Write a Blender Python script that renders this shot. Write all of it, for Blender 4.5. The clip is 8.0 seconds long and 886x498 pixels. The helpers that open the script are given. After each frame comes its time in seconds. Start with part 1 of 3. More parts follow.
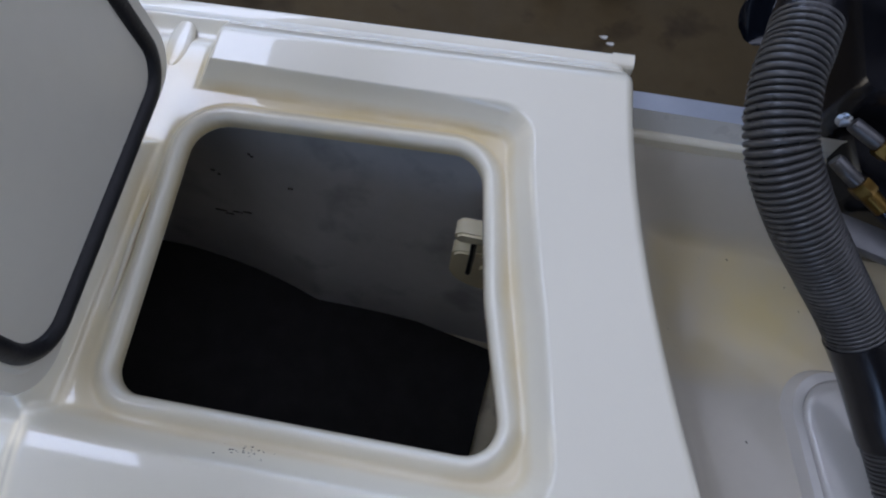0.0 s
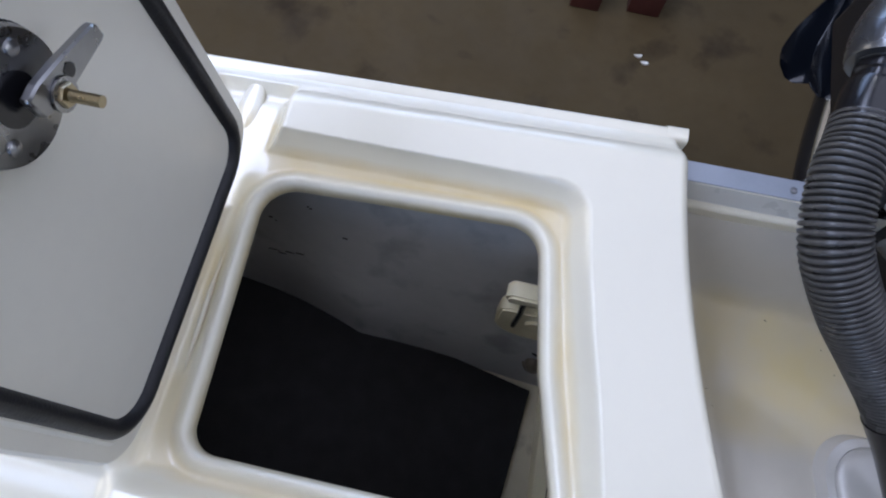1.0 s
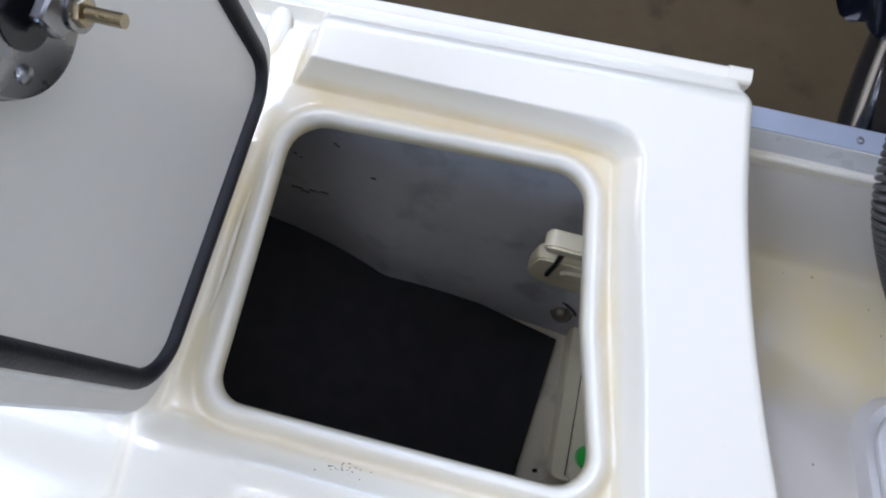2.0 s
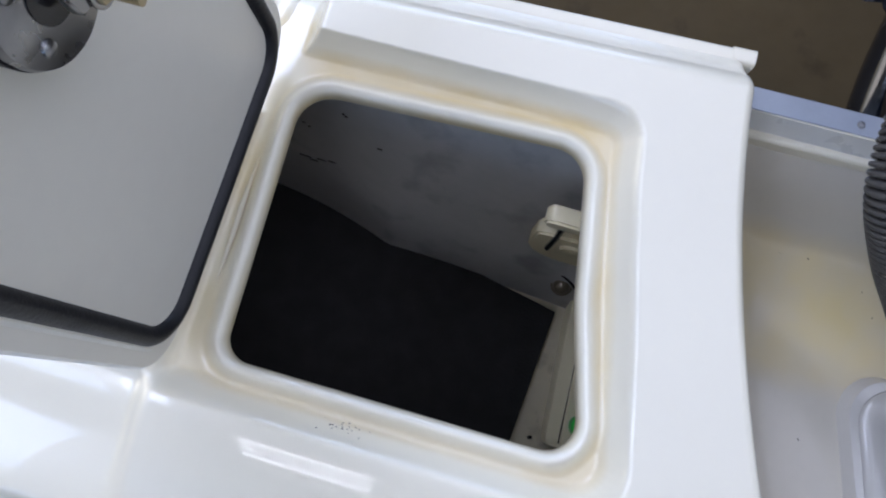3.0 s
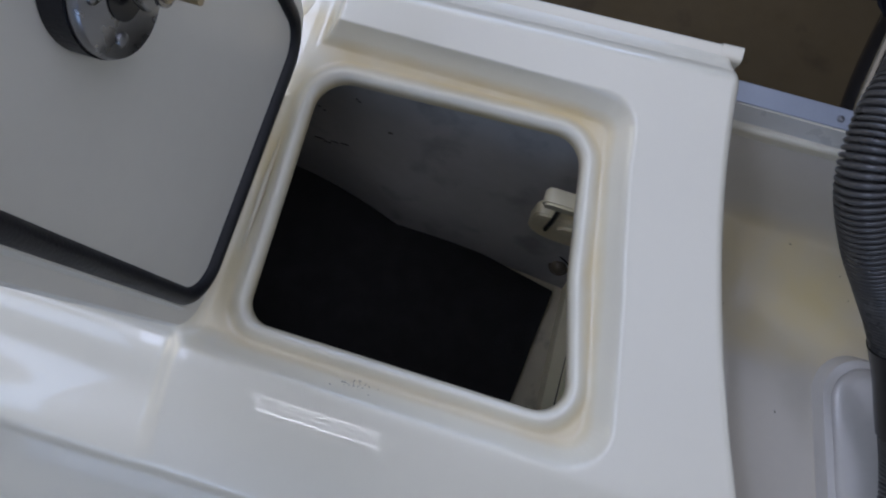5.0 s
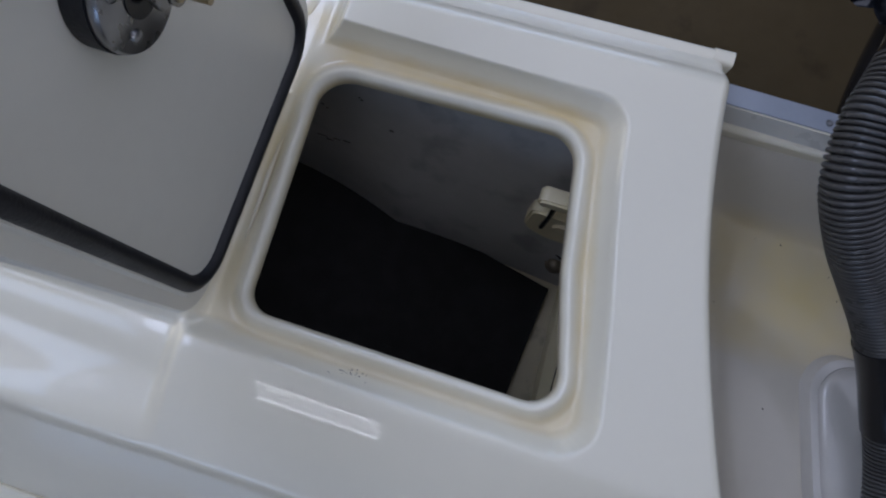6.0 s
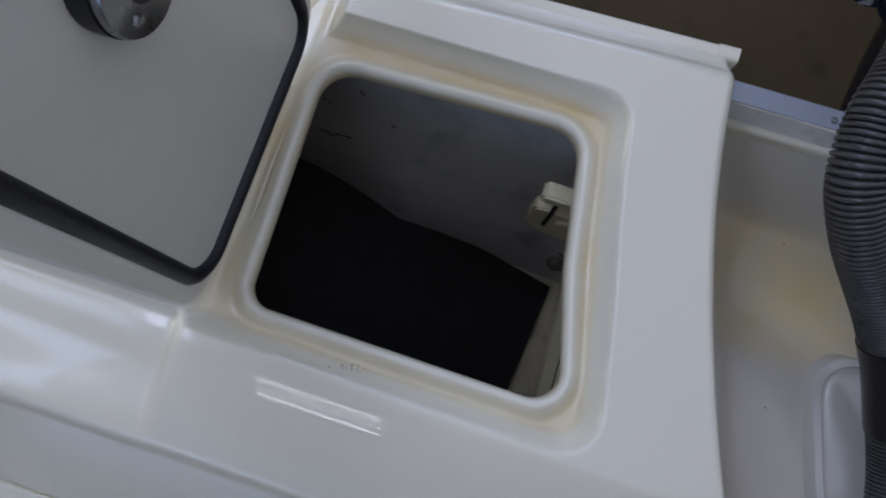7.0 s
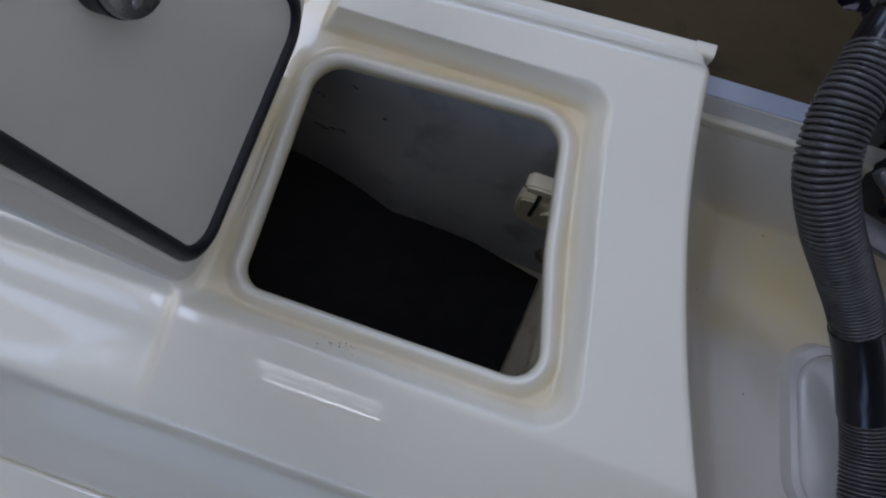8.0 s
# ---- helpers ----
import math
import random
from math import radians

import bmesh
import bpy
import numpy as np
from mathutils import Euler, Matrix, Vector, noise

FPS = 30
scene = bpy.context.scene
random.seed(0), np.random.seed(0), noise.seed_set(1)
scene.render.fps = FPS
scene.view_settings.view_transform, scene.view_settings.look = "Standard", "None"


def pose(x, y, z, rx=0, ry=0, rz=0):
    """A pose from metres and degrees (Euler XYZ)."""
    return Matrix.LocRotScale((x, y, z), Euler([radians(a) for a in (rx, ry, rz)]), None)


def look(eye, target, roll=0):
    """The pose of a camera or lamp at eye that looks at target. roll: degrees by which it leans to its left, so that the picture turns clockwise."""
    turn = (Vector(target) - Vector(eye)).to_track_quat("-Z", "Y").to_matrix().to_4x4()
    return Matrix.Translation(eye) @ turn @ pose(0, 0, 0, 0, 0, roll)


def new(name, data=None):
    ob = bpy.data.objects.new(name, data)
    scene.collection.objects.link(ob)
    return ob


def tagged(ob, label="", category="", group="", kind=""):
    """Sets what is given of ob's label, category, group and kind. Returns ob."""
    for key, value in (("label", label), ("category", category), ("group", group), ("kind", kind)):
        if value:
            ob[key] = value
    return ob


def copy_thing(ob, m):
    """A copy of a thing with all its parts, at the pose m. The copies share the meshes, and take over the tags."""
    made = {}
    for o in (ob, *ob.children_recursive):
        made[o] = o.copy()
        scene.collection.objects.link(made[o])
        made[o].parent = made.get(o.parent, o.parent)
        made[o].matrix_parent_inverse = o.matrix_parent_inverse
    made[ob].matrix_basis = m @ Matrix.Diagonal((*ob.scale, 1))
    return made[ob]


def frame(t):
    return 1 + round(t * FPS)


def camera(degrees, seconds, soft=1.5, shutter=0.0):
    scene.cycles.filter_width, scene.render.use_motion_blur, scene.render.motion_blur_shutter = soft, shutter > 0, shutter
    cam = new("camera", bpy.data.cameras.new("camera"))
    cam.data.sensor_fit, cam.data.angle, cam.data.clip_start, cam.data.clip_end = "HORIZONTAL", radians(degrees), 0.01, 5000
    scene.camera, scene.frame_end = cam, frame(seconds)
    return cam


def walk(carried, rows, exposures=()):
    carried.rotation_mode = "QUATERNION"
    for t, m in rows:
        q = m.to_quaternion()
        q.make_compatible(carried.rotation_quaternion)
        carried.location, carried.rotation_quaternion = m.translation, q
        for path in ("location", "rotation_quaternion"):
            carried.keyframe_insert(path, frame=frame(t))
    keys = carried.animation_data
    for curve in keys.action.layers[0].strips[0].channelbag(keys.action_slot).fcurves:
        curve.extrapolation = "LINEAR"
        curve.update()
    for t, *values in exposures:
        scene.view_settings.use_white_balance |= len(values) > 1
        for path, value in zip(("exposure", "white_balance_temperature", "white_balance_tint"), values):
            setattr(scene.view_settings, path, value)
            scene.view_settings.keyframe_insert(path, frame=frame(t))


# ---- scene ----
cam = camera(69.7, 8.0, soft=2.1)
PATH = [
    (0, (0.108, -0.145, 0.537), (0.074, 0.54, -1.341), 7.9),
    (0.5, (0.069, -0.117, 0.586), (0.023, 0.548, -1.3), 7.9),
    (1, (0.047, -0.084, 0.588), (-0.017, 0.55, -1.308), 7.3),
    (1.5, (0.024, -0.064, 0.561), (-0.033, 0.483, -1.362), 8.0),
    (2, (0.017, -0.07, 0.551), (-0.03, 0.37, -1.4), 8.6),
    (3.5, (0.025, -0.071, 0.584), (-0.022, 0.257, -1.389), 8.7),
    (4, (0.025, -0.075, 0.595), (-0.02, 0.235, -1.38), 8.7),
    (4.5, (0.023, -0.083, 0.607), (-0.019, 0.219, -1.369), 9.3),
    (6, (0.034, -0.099, 0.642), (-0.017, 0.205, -1.334), 8.9),
    (6.5, (0.031, -0.096, 0.636), (-0.023, 0.204, -1.341), 8.6),
    (7, (0.033, -0.105, 0.636), (-0.017, 0.202, -1.34), 9.5),
    (7.5, (0.05, -0.11, 0.639), (-0.012, 0.187, -1.338), 7.4),
    (8, (0.059, -0.127, 0.661), (-0.004, 0.199, -1.311), 8.3),
]
walk(cam, [(t, look(eye, target, roll)) for t, eye, target, roll in PATH],
     exposures=[(t, e + 0.06 + 0.01 * t, 6120, 12) for t, e in ((0.0, -0.77), (0.5, -0.44), (1.0, -0.16), (1.5, 0.07), (2.2, 0.12), (3.5, -0.38), (4.0, -0.58), (4.5, -0.74), (6.0, -1.06), (7.0, -1.12), (8.0, -1.19))])

# ---- world, sun, large lights ----
GROUND = -1.117
world = bpy.data.worlds.new("sky")
scene.world = world
world.use_nodes = True
wn, wl = world.node_tree.nodes, world.node_tree.links
sky = wn.new("ShaderNodeTexSky")
sky.sky_type, sky.sun_disc = "NISHITA", False
sky.sun_elevation, sky.sun_rotation = radians(40), radians(250)
wl.new(sky.outputs[0], wn["Background"].inputs[0])
wn["Background"].inputs[1].default_value = 0.12


def area_lamp(name, m, sx, sy, watts, colour):
    data = bpy.data.lights.new(name, "AREA")
    data.shape, data.size, data.size_y, data.energy, data.color = "RECTANGLE", sx, sy, watts, colour
    ob = new(name, data)
    ob.matrix_world = m
    return ob


# warm daylight from the sunlit yard through the open garage door
area_lamp("door_daylight", look((-3.9, 0.3, 0.65), (0, 0.1, 0.0)), 2.4, 1.3, 32, (1.0, 0.86, 0.70))
# sky through the north windows
area_lamp("window_daylight", look((-0.8, 3.92, 1.1), (0, 0.1, 0.0)), 3.4, 0.7, 52, (0.48, 0.64, 1.0))
# added fill lamp that brightens the lid's inner face
area_lamp("added_fill_east", look((3.92, 0.2, 1.0), (0, 0.1, 0.1)), 1.8, 0.8, 14, (0.88, 0.90, 1.0))
# added blue fill from an unseen south gap, for the front slope
area_lamp("added_blue_fill_south", look((-0.4, -3.32, 1.15), (0, 0, 0.1)), 3.2, 0.6, 24, (0.44, 0.62, 1.0))
# sky through the roof lights
area_lamp("rooflight_left", pose(-1.08, 0.8, 1.84), 0.5, 3.0, 52, (0.68, 0.75, 1.0))
area_lamp("rooflight_front", pose(-1.80, -0.85, 1.84), 0.8, 0.6, 6, (0.44, 0.63, 1.0))
# overhead fill, added to lift the lid, locker and well
area_lamp("overhead_fill", pose(0.80, 0.9, 1.84), 2.2, 2.7, 27, (0.84, 0.84, 0.98))


# ---- materials ----
def material(name, colour, rough=0.5, metal=0.0, coat=0.0, vary=0.06, scale=8.0, fine=120.0, bump=0.0, bump_scale=200.0,
             dirt=None, dirt_amount=0.0, dirt_scale=14.0, rough_vary=0.05, coat_rough=0.05, spec=0.5, gutter=None):
    mat = bpy.data.materials.new(name)
    mat.use_nodes = True
    n, l = mat.node_tree.nodes, mat.node_tree.links
    bsdf = n["Principled BSDF"]
    bsdf.inputs["Roughness"].default_value = rough
    bsdf.inputs["Metallic"].default_value = metal
    bsdf.inputs["Coat Weight"].default_value = coat
    bsdf.inputs["Coat Roughness"].default_value = coat_rough
    bsdf.inputs["Specular IOR Level"].default_value = spec
    tc = n.new("ShaderNodeTexCoord")

    def tex(sc, detail=4.0):
        t = n.new("ShaderNodeTexNoise")
        t.inputs["Scale"].default_value, t.inputs["Detail"].default_value = sc, detail
        l.new(tc.outputs["Object"], t.inputs["Vector"])
        return t.outputs["Fac"]

    def ramp(fac, lo, hi, a, b):
        r = n.new("ShaderNodeMapRange")
        r.inputs[1].default_value, r.inputs[2].default_value, r.inputs[3].default_value, r.inputs[4].default_value = lo, hi, a, b
        l.new(fac, r.inputs[0])
        return r.outputs[0]

    def mix(kind, fac, a, b):
        m = n.new("ShaderNodeMix")
        m.data_type, m.blend_type = "RGBA", kind
        for socket, value in ((m.inputs[0], fac), (m.inputs[6], a), (m.inputs[7], b)):
            if hasattr(value, "links"):
                l.new(value, socket)
            else:
                socket.default_value = value
        return m.outputs[2]

    base = (*colour, 1)
    big, small = tex(scale), tex(fine, 6.0)
    dark = tuple(c * (1 - vary * 2) for c in colour) + (1,)
    col = mix("MIX", ramp(big, 0.35, 0.7, 0.0, 1.0), base, dark)
    col = mix("MIX", ramp(small, 0.4, 0.75, 0.0, vary * 3), col, tuple(c * 0.75 for c in colour) + (1,))
    if dirt:
        col = mix("MIX", ramp(tex(dirt_scale, 8.0), 0.56, 0.72, 0.0, dirt_amount), col, (*dirt, 1))
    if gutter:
        # yellower below a wavering level, between two bounds
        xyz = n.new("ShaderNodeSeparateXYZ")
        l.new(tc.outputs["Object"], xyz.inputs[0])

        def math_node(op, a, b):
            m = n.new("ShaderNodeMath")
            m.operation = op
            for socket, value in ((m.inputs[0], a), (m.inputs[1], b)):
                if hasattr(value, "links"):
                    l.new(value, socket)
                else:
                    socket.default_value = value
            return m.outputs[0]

        low_tint, low, high, near, far = gutter
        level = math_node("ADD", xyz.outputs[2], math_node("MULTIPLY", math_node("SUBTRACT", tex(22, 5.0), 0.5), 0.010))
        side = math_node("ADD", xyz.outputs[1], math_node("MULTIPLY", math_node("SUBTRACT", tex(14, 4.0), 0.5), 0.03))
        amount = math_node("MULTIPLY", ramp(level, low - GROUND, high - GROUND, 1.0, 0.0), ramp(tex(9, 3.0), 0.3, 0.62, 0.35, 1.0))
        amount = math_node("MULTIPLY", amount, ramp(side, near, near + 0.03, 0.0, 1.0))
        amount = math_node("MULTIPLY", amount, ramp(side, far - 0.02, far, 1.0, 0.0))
        col = mix("MIX", math_node("MULTIPLY", amount, ramp(xyz.outputs[1], -0.14, 0.12, 0.55, 1.0)), col, (*low_tint, 1))
    l.new(col, bsdf.inputs["Base Color"])
    l.new(ramp(tex(fine * 0.3), 0.3, 0.7, max(0.02, rough - rough_vary), min(1.0, rough + rough_vary)), bsdf.inputs["Roughness"])
    if bump:
        b = n.new("ShaderNodeBump")
        b.inputs["Strength"].default_value, b.inputs["Distance"].default_value = bump, 0.002
        l.new(tex(bump_scale, 5.0), b.inputs["Height"])
        l.new(b.outputs[0], bsdf.inputs["Normal"])
    return mat


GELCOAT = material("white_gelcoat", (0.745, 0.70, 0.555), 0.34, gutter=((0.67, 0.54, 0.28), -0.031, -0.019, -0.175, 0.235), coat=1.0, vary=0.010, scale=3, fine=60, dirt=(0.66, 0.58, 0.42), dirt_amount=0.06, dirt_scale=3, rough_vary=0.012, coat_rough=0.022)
# darker base than the deck gelcoat, creamier low down in the well
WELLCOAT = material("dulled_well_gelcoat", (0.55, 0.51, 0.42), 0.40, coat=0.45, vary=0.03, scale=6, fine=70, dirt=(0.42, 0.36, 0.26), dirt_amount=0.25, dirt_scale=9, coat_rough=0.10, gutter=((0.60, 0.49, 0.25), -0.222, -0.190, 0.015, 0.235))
COVERCOAT = material("glossy_cover_gelcoat", (0.57, 0.545, 0.49), 0.34, coat=0.8, vary=0.03, scale=8, fine=80, dirt=(0.40, 0.36, 0.28), dirt_amount=0.2, dirt_scale=11, coat_rough=0.04)
LIDWHITE = material("lid_inner_gelcoat", (0.775, 0.745, 0.645), 0.42, coat=0.25, vary=0.02, scale=7, fine=90, dirt=(0.55, 0.54, 0.5), dirt_amount=0.12, dirt_scale=12)
FLOWCOAT = material("flowcoated_fibreglass", (0.46, 0.45, 0.43), 0.45, coat=0.2, vary=0.07, scale=9, fine=55, bump=0.7, bump_scale=24, dirt=(0.10, 0.095, 0.10), dirt_amount=0.5, dirt_scale=13)
CREAM = material("cream_moulded_plastic", (0.78, 0.69, 0.45), 0.40, coat=0.2, vary=0.02, scale=10, fine=90, dirt=(0.4, 0.36, 0.27), dirt_amount=0.2)
CREAMFLOOR = material("cream_painted_locker_floor", (0.62, 0.55, 0.38), 0.5, vary=0.04, scale=12, fine=80, bump=0.3, bump_scale=60, dirt=(0.22, 0.19, 0.14), dirt_amount=0.65, dirt_scale=25)
MAT = material("black_rubber_mat", (0.0118, 0.0110, 0.0105), 0.85, vary=0.1, bump=0.4, bump_scale=300)
RUBBER = material("black_sealing_rubber", (0.007, 0.007, 0.010), 0.5, vary=0.1, bump=0.3, bump_scale=350, dirt=(0.03, 0.03, 0.033), dirt_amount=0.25, dirt_scale=50)
STEEL = material("stainless_steel", (0.34, 0.34, 0.345), 0.30, metal=1.0, vary=0.05, scale=30, fine=250, rough_vary=0.08)
BRONZE = material("weathered_bronze", (0.21, 0.175, 0.13), 0.38, metal=0.55, vary=0.12, scale=60, fine=200)
BRASS = material("yellow_zinc_steel", (0.44, 0.37, 0.24), 0.30, metal=1.0, vary=0.08, scale=60, fine=300)
# fitting steel and brass, with the motor's shade put into their colours
SHADED_STEEL = material("shaded_plated_steel", (0.17, 0.17, 0.175), 0.42, metal=0.8, vary=0.10, scale=60, fine=220)
SHADED_BRASS = material("shaded_brass", (0.21, 0.125, 0.03), 0.34, metal=0.9, vary=0.14, scale=60, fine=240)
ARM = material("grey_cast_alloy", (0.20, 0.20, 0.205), 0.5, metal=0.5, vary=0.08, scale=30, fine=200)
ALLOY = material("anodised_aluminium", (0.40, 0.43, 0.48), 0.5, metal=0.45, vary=0.04, scale=20, fine=200)
HOSE = material("grey_pvc_hose", (0.058, 0.057, 0.056), 0.30, vary=0.05, scale=10, fine=120, dirt=(0.24, 0.24, 0.23), dirt_amount=0.15)
BLACKPLASTIC = material("black_plastic", (0.008, 0.008, 0.010), 0.22, vary=0.1, scale=15, fine=150)
DARKMETAL = material("dark_metallic_paint", (0.10, 0.105, 0.115), 0.28, metal=0.7, coat=0.5, vary=0.06)
NAVY = material("dark_blue_gloss_paint", (0.006, 0.008, 0.013), 0.18, coat=0.8, vary=0.05)
CONCRETE = material("oil_stained_concrete", (0.084, 0.060, 0.028), 0.7, vary=0.12, scale=1.6, fine=30, bump=0.2, bump_scale=90, dirt=(0.026, 0.017, 0.009), dirt_amount=0.8, dirt_scale=5.5, rough_vary=0.12, spec=0.15)
PLASTER = material("painted_block_wall", (0.33, 0.28, 0.21), 0.8, vary=0.05, scale=2, fine=20, bump=0.3, bump_scale=40)
CEILING = material("white_ceiling_paint", (0.74, 0.74, 0.72), 0.8, vary=0.04, scale=2, fine=20)
TAN = material("brown_lined_wall", (0.26, 0.20, 0.14), 0.7, vary=0.1, scale=2, fine=20)
REDWOOD = material("dark_red_painted_timber", (0.085, 0.022, 0.018), 0.6, vary=0.12, scale=14)
GREEN = material("bright_green_plastic", (0.03, 0.55, 0.06), 0.4, vary=0.04)
PAPER = material("white_paper_scrap", (0.72, 0.70, 0.64), 0.8, vary=0.05)
INK = material("dark_print", (0.06, 0.06, 0.06), 0.6)
SPOT = material("dark_speck", (0.075, 0.066, 0.055), 0.7)
HULLPAINT = material("hull_gelcoat", (0.72, 0.72, 0.69), 0.3, coat=0.5, vary=0.03)
TUBE = bpy.data.materials.new("fluorescent_tube")
TUBE.use_nodes = True
_b = TUBE.node_tree.nodes["Principled BSDF"]
_b.inputs["Emission Color"].default_value, _b.inputs["Emission Strength"].default_value = (0.92, 0.93, 1.0, 1), 22.0


# ---- mesh helpers ----
def part(name, bm, mat, parent=None, label="", smooth=True, weighted=False):
    me = bpy.data.meshes.new(name)
    bm.normal_update()
    for e in bm.edges:
        if len(e.link_faces) == 2 and e.calc_face_angle(0.0) > 0.65:
            e.smooth = False
    bm.to_mesh(me)
    bm.free()
    me.materials.append(mat)
    if smooth:
        me.polygons.foreach_set("use_smooth", [True] * len(me.polygons))
    ob = new(name, me)
    if weighted:
        ob.modifiers.new("weighted", "WEIGHTED_NORMAL")
    if parent:
        ob.parent = parent
    if label:
        ob["label"] = label
    return ob


def thing(name, at, label, category, group="", kind=""):
    ob = new(name)
    ob.location = at
    ob.empty_display_size = 0.05
    bpy.context.view_layer.update()
    return tagged(ob, label, category, group, kind)


def box(sx, sy, sz, m=Matrix(), bevel=0.0, segments=2):
    bm = bmesh.new()
    bmesh.ops.create_cube(bm, size=1, matrix=Matrix.Diagonal((sx, sy, sz, 1)))
    if bevel:
        bmesh.ops.bevel(bm, geom=bm.edges[:], offset=bevel, segments=segments, affect="EDGES", profile=0.5)
    bmesh.ops.transform(bm, matrix=m, verts=bm.verts[:])
    return bm


def lathe(profile, m=Matrix(), n=40):
    """A turned shape about z from (radius, height) pairs."""
    bm = bmesh.new()
    rings = [[bm.verts.new((r * math.cos(2 * math.pi * i / n), r * math.sin(2 * math.pi * i / n), z)) for i in range(n)] for r, z in profile]
    for a, b in zip(rings, rings[1:]):
        for i in range(n):
            bm.faces.new((a[i], a[(i + 1) % n], b[(i + 1) % n], b[i]))
    bm.faces.new(rings[0][::-1])
    bm.faces.new(rings[-1])
    bmesh.ops.recalc_face_normals(bm, faces=bm.faces[:])
    bmesh.ops.transform(bm, matrix=m, verts=bm.verts[:])
    return bm


def spline(points, n):
    """Catmull-Rom through the points: n + 1 places."""
    p = [Vector(q) for q in points]
    p = [2 * p[0] - p[1], *p, 2 * p[-1] - p[-2]]
    out = []
    for k in range(n + 1):
        s = k / n * (len(p) - 3)
        i = min(int(s), len(p) - 4)
        t = s - i
        a, b, c, d = p[i:i + 4]
        out.append(0.5 * (2 * b + (c - a) * t + (2 * a - 5 * b + 4 * c - d) * t * t + (3 * b - a - 3 * c + d) * t ** 3))
    return out


def sweep(path, radii, n=20, closed=False, flat=1.0):
    """A tube along the path; radii: one number or one for each place."""
    bm = bmesh.new()
    rings, up = [], None
    for k, p in enumerate(path):
        a = path[k - 1] if k or closed else p
        b = path[(k + 1) % len(path)] if k + 1 < len(path) or closed else p
        d = (b - a).normalized()
        if up is None:
            up = d.orthogonal().normalized()
        up = (up - d * up.dot(d)).normalized()
        side = d.cross(up)
        r = radii[k] if hasattr(radii, "__len__") else radii
        rings.append([bm.verts.new(p + r * (math.cos(2 * math.pi * i / n) * up * flat + math.sin(2 * math.pi * i / n) * side)) for i in range(n)])
    pairs = list(zip(rings, rings[1:])) + ([(rings[-1], rings[0])] if closed else [])
    for a, b in pairs:
        for i in range(n):
            bm.faces.new((a[i], a[(i + 1) % n], b[(i + 1) % n], b[i]))
    if not closed:
        bm.faces.new(rings[0][::-1])
        bm.faces.new(rings[-1])
    return bm


def rounded(corners, radii, n=10):
    """A polygon with rounded corners as a list of (x, y)."""
    out = []
    for i, c in enumerate(corners):
        c, a, b = Vector(c), Vector(corners[i - 1]), Vector(corners[(i + 1) % len(corners)])
        u, v = (a - c).normalized(), (b - c).normalized()
        half = u.angle(v) / 2
        r = radii[i] if hasattr(radii, "__len__") else radii
        t, h = r / math.tan(half), r / math.sin(half)
        m = c + (u + v).normalized() * h
        s, e = c + u * t - m, c + v * t - m
        w = s.angle_signed(e)
        for k in range(n + 1):
            g = -w * k / n
            out.append((m.x + s.x * math.cos(g) - s.y * math.sin(g), m.y + s.x * math.sin(g) + s.y * math.cos(g)))
    return out


def loft(rings, cap_first=False, cap_last=False):
    """Joins closed rings of equally many places."""
    bm = bmesh.new()
    vs = [[bm.verts.new(p) for p in ring] for ring in rings]
    n = len(vs[0])
    for a, b in zip(vs, vs[1:]):
        for i in range(n):
            bm.faces.new((a[i], a[(i + 1) % n], b[(i + 1) % n], b[i]))
    if cap_first:
        bm.faces.new(vs[0][::-1])
    if cap_last:
        bm.faces.new(vs[-1])
    bmesh.ops.recalc_face_normals(bm, faces=bm.faces[:])
    return bm


def step(v, lo, hi):
    t = np.clip((v - lo) / (hi - lo), 0, 1)
    return t * t * (3 - 2 * t)


def polygon_distance(x, y, poly):
    """Signed distance to a closed polygon, negative inside."""
    poly = np.array(poly)
    d = np.full(x.shape, 1e9)
    inside = np.zeros(x.shape, bool)
    for (ax, ay), (bx, by) in zip(poly, np.roll(poly, -1, 0)):
        ex, ey = bx - ax, by - ay
        t = np.clip(((x - ax) * ex + (y - ay) * ey) / (ex * ex + ey * ey + 1e-18), 0, 1)
        d = np.minimum(d, (x - ax - t * ex) ** 2 + (y - ay - t * ey) ** 2)
        inside ^= ((ay > y) != (by > y)) & (x < ex * (y - ay) / (by - ay + 1e-18) + ax)
    return np.where(inside, -np.sqrt(d), np.sqrt(d))


def sheet(name, x, y, z, mat, parent, label="", closed=False):
    """A smooth mesh from grids of x, y, z."""
    rows, cols = x.shape
    idx = np.arange(rows * cols).reshape(rows, cols)
    a, b = idx[:-1], idx[1:]
    if closed:
        faces = np.stack([a, np.roll(a, -1, 1), np.roll(b, -1, 1), b], -1).reshape(-1, 4)
    else:
        faces = np.stack([a[:, :-1], a[:, 1:], b[:, 1:], b[:, :-1]], -1).reshape(-1, 4)
    me = bpy.data.meshes.new(name)
    me.from_pydata(np.stack([x, y, z], -1).reshape(-1, 3).tolist(), [], faces.tolist())
    me.materials.append(mat)
    me.polygons.foreach_set("use_smooth", [True] * len(me.polygons))
    me.update()
    ob = new(name, me)
    ob.parent = parent
    if label:
        ob["label"] = label
    return ob


# ---- the garage ----
def slab(name, x0, x1, y0, y1, z0, z1, mat, label, category):
    ob = part(name, box(x1 - x0, y1 - y0, z1 - z0, pose((x0 + x1) / 2, (y0 + y1) / 2, (z0 + z1) / 2)), mat, smooth=False)
    return tagged(ob, label, category, kind="structure")


